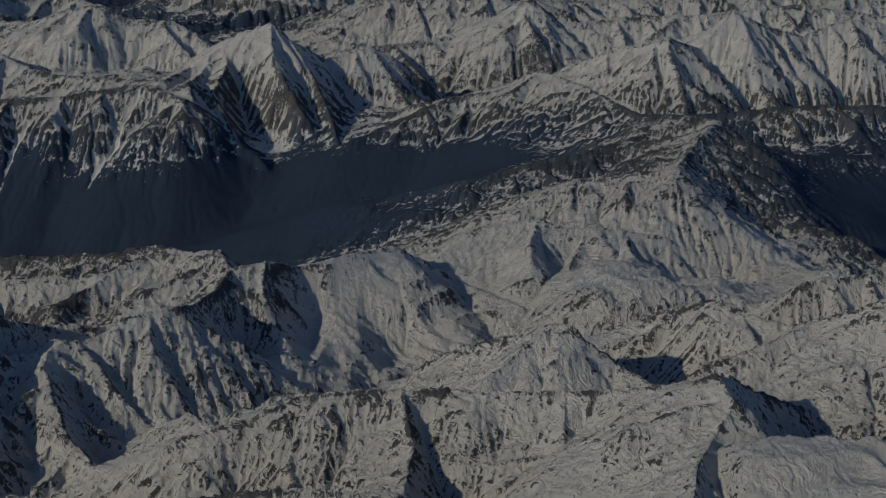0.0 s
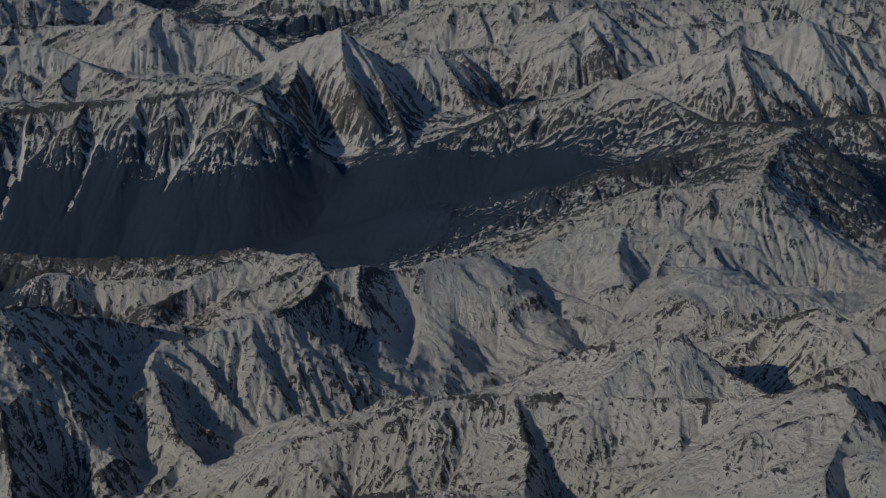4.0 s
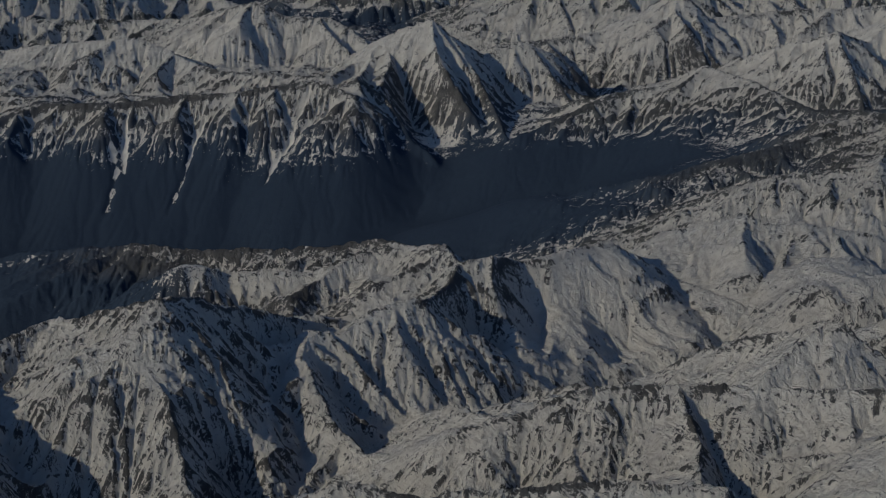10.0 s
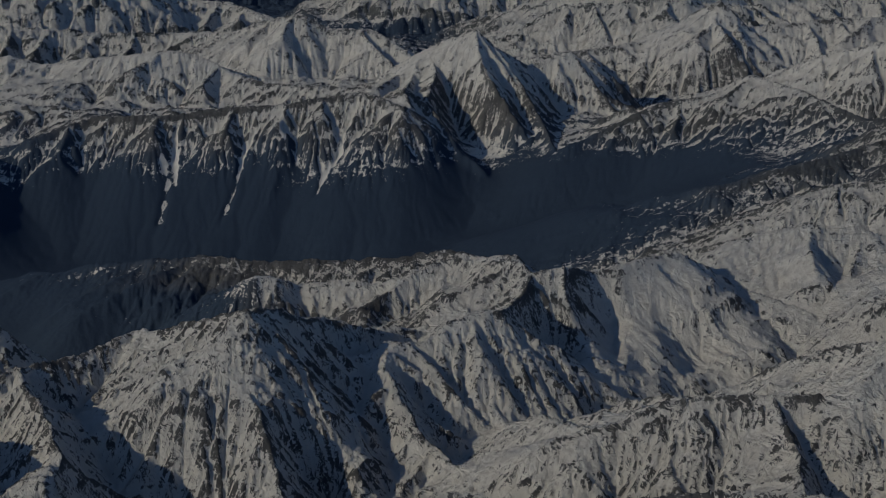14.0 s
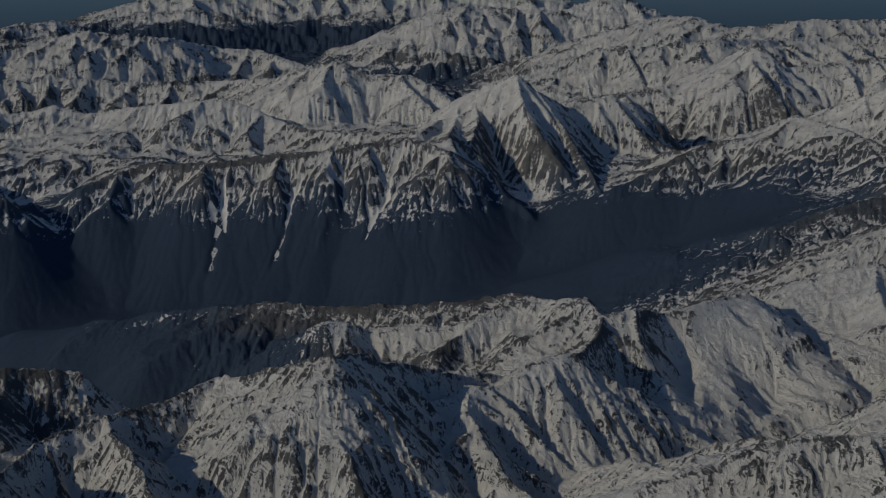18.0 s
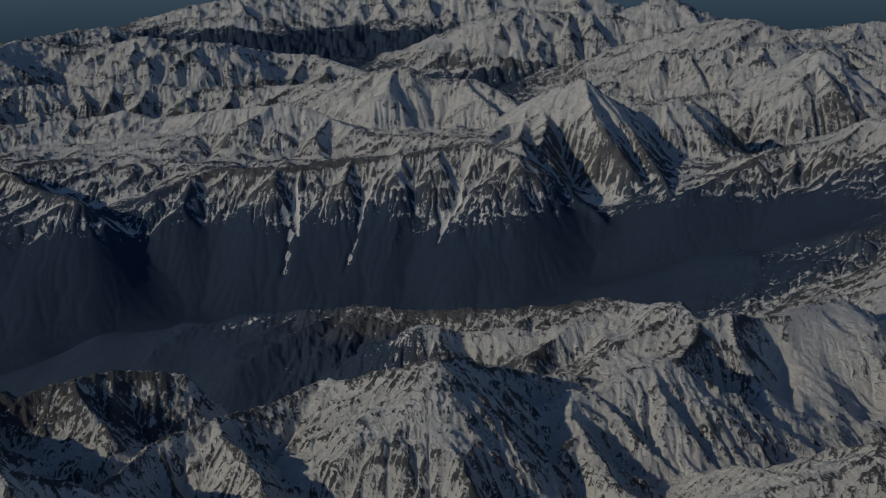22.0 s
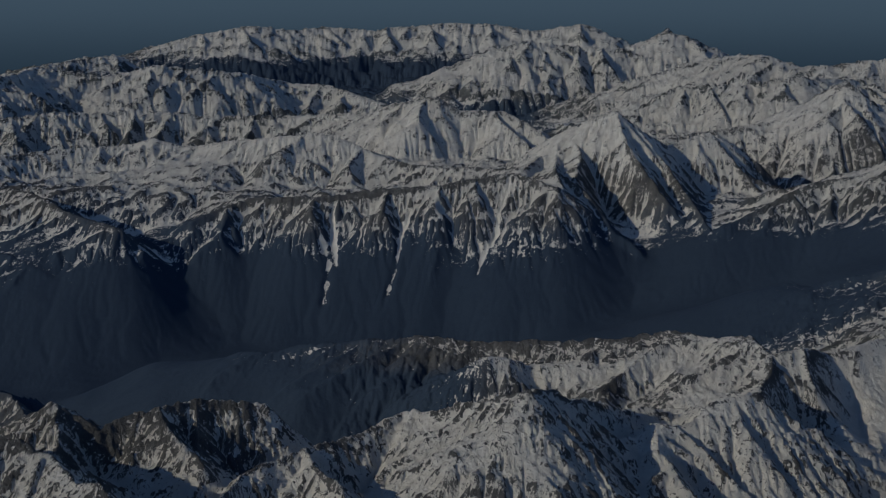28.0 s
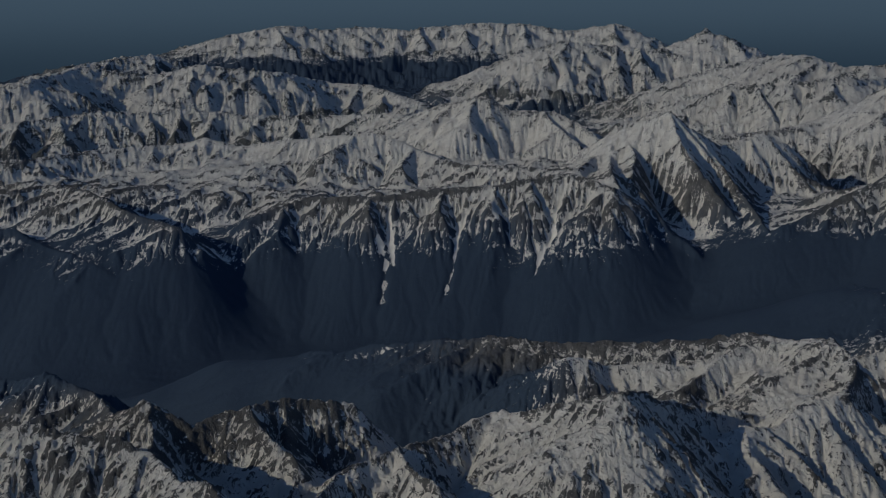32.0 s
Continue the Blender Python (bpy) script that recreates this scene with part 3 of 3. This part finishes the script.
HEATH_AND_SHADE = 1 - smooth(-24, 4, Z - line + 6 * wide + 5 * fine_hollow)
# the same slope gets the dark heath colour in place of cast shade
HEATH_AND_SHADE = np.maximum(HEATH_AND_SHADE, smooth(-40, -75, X2) * smooth(468, 490, Y2) * (1 - smooth(540, 560, Y2 + 0.25 * (X2 + 90))))
SNOW = SNOW - 0.14 * smooth(-140, -170, X2) * (1 - smooth(400, 430, Y2))

for line_pts in CHUTES:
    d = np.full(Z.shape, 1e9)
    for (ax, ay), (bx, by) in zip(line_pts, line_pts[1:]):
        t = np.clip(((X2 - ax) * (bx - ax) + (Y2 - ay) * (by - ay)) / ((bx - ax) ** 2 + (by - ay) ** 2), 0, 1)
        d = np.minimum(d, np.hypot(X2 - ax - t * (bx - ax), Y2 - ay - t * (by - ay)))
    d = np.abs(d + 2.5 * perlin(X / 11, Y / 11).reshape(Z.shape))
    SNOW = SNOW + 1.25 * np.exp(-(d / 1.5) ** 2)
    Z = Z - 1.2 * np.exp(-(d / 2.5) ** 2)

# crags: broken relief where the rock is bare
bare = 1 - smooth(0.35, 0.75, SNOW)
bare = bare * smooth(-30, 0, Z - line)
for size, amount in ((6.0, 0.55), (2.9, 0.5), (1.5, 0.35)):
    wob = perlin(X / 9, Y / 9) * 1.2
    Z = Z + bare * amount * grain_of * (ridged((X / grain_of.ravel()) / size + wob, (Y / grain_of.ravel()) / size).reshape(Z.shape) - 0.35)
H = Z.ravel()

OWNERS = []
for ridge in RIDGES:
    if ridge[0] not in OWNERS:
        OWNERS.append(ridge[0])
face_line = OWN.reshape(Z.shape)[:-1, :-1]


def patches(owner):
    """Numbers the connected patches of faces that share an owner."""
    number = np.arange(owner.size).reshape(owner.shape)
    beside, below = owner[:, 1:] == owner[:, :-1], owner[1:] == owner[:-1]
    a = np.concatenate([number[:, 1:][beside], number[1:][below]])
    c = np.concatenate([number[:, :-1][beside], number[:-1][below]])
    n = number.ravel().copy()
    for _ in range(60):
        ra, rc = n[a], n[c]
        apart = ra != rc
        if not apart.any():
            break
        a, c, ra, rc = a[apart], c[apart], ra[apart], rc[apart]
        n[np.maximum(ra, rc)] = np.minimum(ra, rc)
        while True:
            up = n[n]
            if (up == n).all():
                break
            n = up
    n = n.reshape(owner.shape)
    return n


# small scraps join the face beside them, so that each face is one piece
part_of = patches(face_line)
count = np.bincount(part_of.ravel(), minlength=part_of.size)
keep_patch = count >= 900
mountain_of = np.array([OWNERS.index(r[0]) for r in RIDGES] + [-1])[np.where(face_line < 0, -1, face_line // 2)]
for number in range(len(OWNERS)):
    keep_patch[np.argmax(np.bincount(part_of[mountain_of == number]))] = True
face_line = np.where(keep_patch[part_of], face_line, -99)
for _ in range(600):
    gap_at = face_line == -99
    if not gap_at.any():
        break
    for axis, step in ((0, 1), (0, -1), (1, 1), (1, -1)):
        face_line = np.where(face_line == -99, np.roll(face_line, step, axis), face_line)
part_of = patches(face_line)
first = (np.arange(ROWS_N - 1)[:, None] * COLS_N + np.arange(COLS_N - 1)[None, :])


def land_piece(name, mask, material, parent=None, label=""):
    """One mesh of the height field's faces under a mask."""
    q = first[mask]
    if not len(q):
        return None
    quads = np.stack([q, q + 1, q + COLS_N + 1, q + COLS_N], 1)
    used, back = np.unique(quads.ravel(), return_inverse=True)
    me = bpy.data.meshes.new(name)
    me.vertices.add(len(used))
    me.vertices.foreach_set("co", np.stack([X[used], Y[used], H[used]], 1).astype(np.float32).ravel())
    me.loops.add(len(back))
    me.loops.foreach_set("vertex_index", back.astype(np.int32))
    me.polygons.add(len(quads))
    me.polygons.foreach_set("loop_start", (np.arange(len(quads)) * 4).astype(np.int32))
    me.polygons.foreach_set("use_smooth", np.ones(len(quads), bool))
    me.update(calc_edges=True)
    for key, values in (("snow", SNOW), ("hazed_heath", HEATH_AND_SHADE)):
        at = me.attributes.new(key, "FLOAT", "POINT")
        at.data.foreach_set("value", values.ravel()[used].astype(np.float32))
    me.materials.append(material)
    ob = new(name, me)
    if parent:
        ob.parent = parent
        ob.matrix_parent_inverse = Matrix.Translation(-parent.location)
    if label:
        tagged(ob, label)
    return ob


THINGS = {
    "tooth_ridge": ("mountain_ridge", "long jagged snow ridge with rock teeth above a dark valley", "ridge"),
    "dome_ridge": ("mountain_ridge", "rounded snow ridge with shadowed gullies and rock knobs", "ridge"),
    "left_ridge": ("mountain_ridge", "snowy ridge with broken grey cliffs beside a shaded valley", "ridge"),
    "left_spur": ("mountain_spur", "half-shaded rocky spur with thin sunlit snow edges", "spur"),
    "front_ridge": ("mountain_ridge", "bright snow slope with dark rock ribs below its crest", "ridge"),
    "front_knoll": ("mountain_spur", "low snow-dusted rock crest beside a deep gully", "spur"),
    "right_peak": ("mountain_peak", "pointed rock and snow peak above a shaded bowl", "peak"),
    "right_crest": ("mountain_ridge", "smooth sunlit snow crest with slanting rock stripes", "ridge"),
    "brown_ridge": ("mountain_ridge", "brown rocky ridge with patchy snow", "ridge"),
    "striped_hill": ("mountain_peak", "broad grey snow hill with fine gullies", "peak"),
    "striped_massif": ("mountain_massif", "layered rock massif striped with snow ledges", "massif"),
    "dark_hump": ("hill", "dark brown bare hill dusted with snow in the valley", "hill"),
    "far_flank": ("mountain_flank", "long mountain flank speckled with rock and snow", "mountain"),
    "white_peaks": ("mountain_peak", "sharp white peaks with lit faces and dark shaded sides", "peak"),
    "back_ridge": ("mountain_ridge", "snowy ridge with one dark pointed top", "ridge"),
    "back_shelf": ("mountain_massif", "wide pale snow shelf between rocky ridges", "massif"),
    "pyramid": ("mountain_peak", "pyramid-shaped snow peak with dark gullied south face", "peak"),
    "back_peak": ("mountain_peak", "white fluted snow peak behind the main range", "peak"),
    "main_range": ("mountain_range", "snow-capped range with streaked gullies above forest slopes", "mountain range"),
    "west_range": ("mountain_range", "snow ridges falling into a dark side valley", "mountain range"),
    "snow_range": ("mountain_range", "distant snow range with dark shaded cliffs", "mountain range"),
    "long_range": ("mountain_range", "far long snow range under bluish air", "mountain range"),
    "grey_massif": ("mountain_massif", "distant grey rocky massif with a blunt summit", "massif"),
    "east_range": ("mountain_range", "distant pale snow range with low summits", "mountain range"),
    "horizon_range": ("mountain_range", "pale snow mountains fading into blue haze", "mountain range"),
}
for i, key in enumerate(OWNERS):
    name, label, category = THINGS[key]
    pts = np.array([p for r in RIDGES if r[0] == key for p in r[4]])
    thing = tagged(new(name), label, category)
    thing.location = (pts[:, 0].mean(), pts[:, 1].mean(), pts[:, 2].min() - 40)
    mat = near_mat if pts[:, 1].mean() < 1300 else far_mat
    if key in ("tooth_ridge", "dome_ridge", "front_ridge", "front_knoll", "right_peak", "right_crest"):
        mat = leaning_mat
    if key in ("main_range", "pyramid", "west_range", "back_peak", "white_peaks", "back_ridge"):
        mat = wall_mat
    if key in ("far_flank", "striped_massif", "dark_hump", "striped_hill"):
        mat = flank_mat
    lines = [k for k, r in enumerate(RIDGES) if r[0] == key]
    for k in lines:
        for side, name in ((0, "south_face"), (1, "north_face")):
            here = face_line == 2 * k + side
            for number in np.unique(part_of[here]):
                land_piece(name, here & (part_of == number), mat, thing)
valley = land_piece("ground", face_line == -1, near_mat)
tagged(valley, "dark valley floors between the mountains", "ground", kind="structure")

# ---- outer ground, out to the horizon on all sides ----
ox, oy = np.meshgrid(np.linspace(-4800, 4800, 241), np.linspace(-4800, 4860, 243))
oh = terrain(ox.ravel(), oy.ravel())[0].reshape(ox.shape)
oh = np.where(oy < 150, 40 + 30 * ridged(ox.ravel() / 260, oy.ravel() / 260).reshape(ox.shape), oh) - 2
near_land = (oy > 60) & (oy < 2600) & (ox > -420 - 0.42 * oy) & (ox < 400 + 0.515 * oy)
oh = oh - 32 * near_land
inside = (oy > 240) & (ox > -115 - 0.42 * oy) & (ox < 80 + 0.515 * oy)
keep = ~(inside[:-1, :-1] & inside[1:, 1:] & inside[:-1, 1:] & inside[1:, :-1])
cols = ox.shape[1]
q0 = (np.arange(ox.shape[0] - 1)[:, None] * cols + np.arange(cols - 1)[None, :])[keep]
ome = bpy.data.meshes.new("outer_ground")
ome.from_pydata(np.stack([ox.ravel(), oy.ravel(), oh.ravel()], 1).tolist(), [], np.stack([q0, q0 + 1, q0 + cols + 1, q0 + cols], 1).tolist())
for key, values in (("snow", 0.62 + (oh - 60) / 42), ("hazed_heath", 1 - smooth(30, 70, oh))):
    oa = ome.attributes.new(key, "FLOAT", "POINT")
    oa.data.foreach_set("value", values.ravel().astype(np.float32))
ome.materials.append(far_mat)
ome.polygons.foreach_set("use_smooth", np.ones(len(ome.polygons), bool))
tagged(new("outer_ground", ome), "snowy mountain land reaching out to the horizon", "ground", kind="structure")

# ---- hazy distance behind the last range ----
bb = bmesh.new()
ring = [[bb.verts.new((4820 * math.sin(a), 4820 * math.cos(a), z)) for z in (-200, 330)] for a in [2 * math.pi * j / 128 for j in range(128)]]
for j in range(128):
    a, b = ring[j], ring[(j + 1) % 128]
    bb.faces.new((a[0], a[1], b[1], b[0]))
bme = bpy.data.meshes.new("backdrop")
bb.to_mesh(bme)
bb.free()
bme.materials.append(backdrop_mat)
tagged(new("backdrop", bme), "dull blue hazy air above the horizon", "sky", kind="structure")
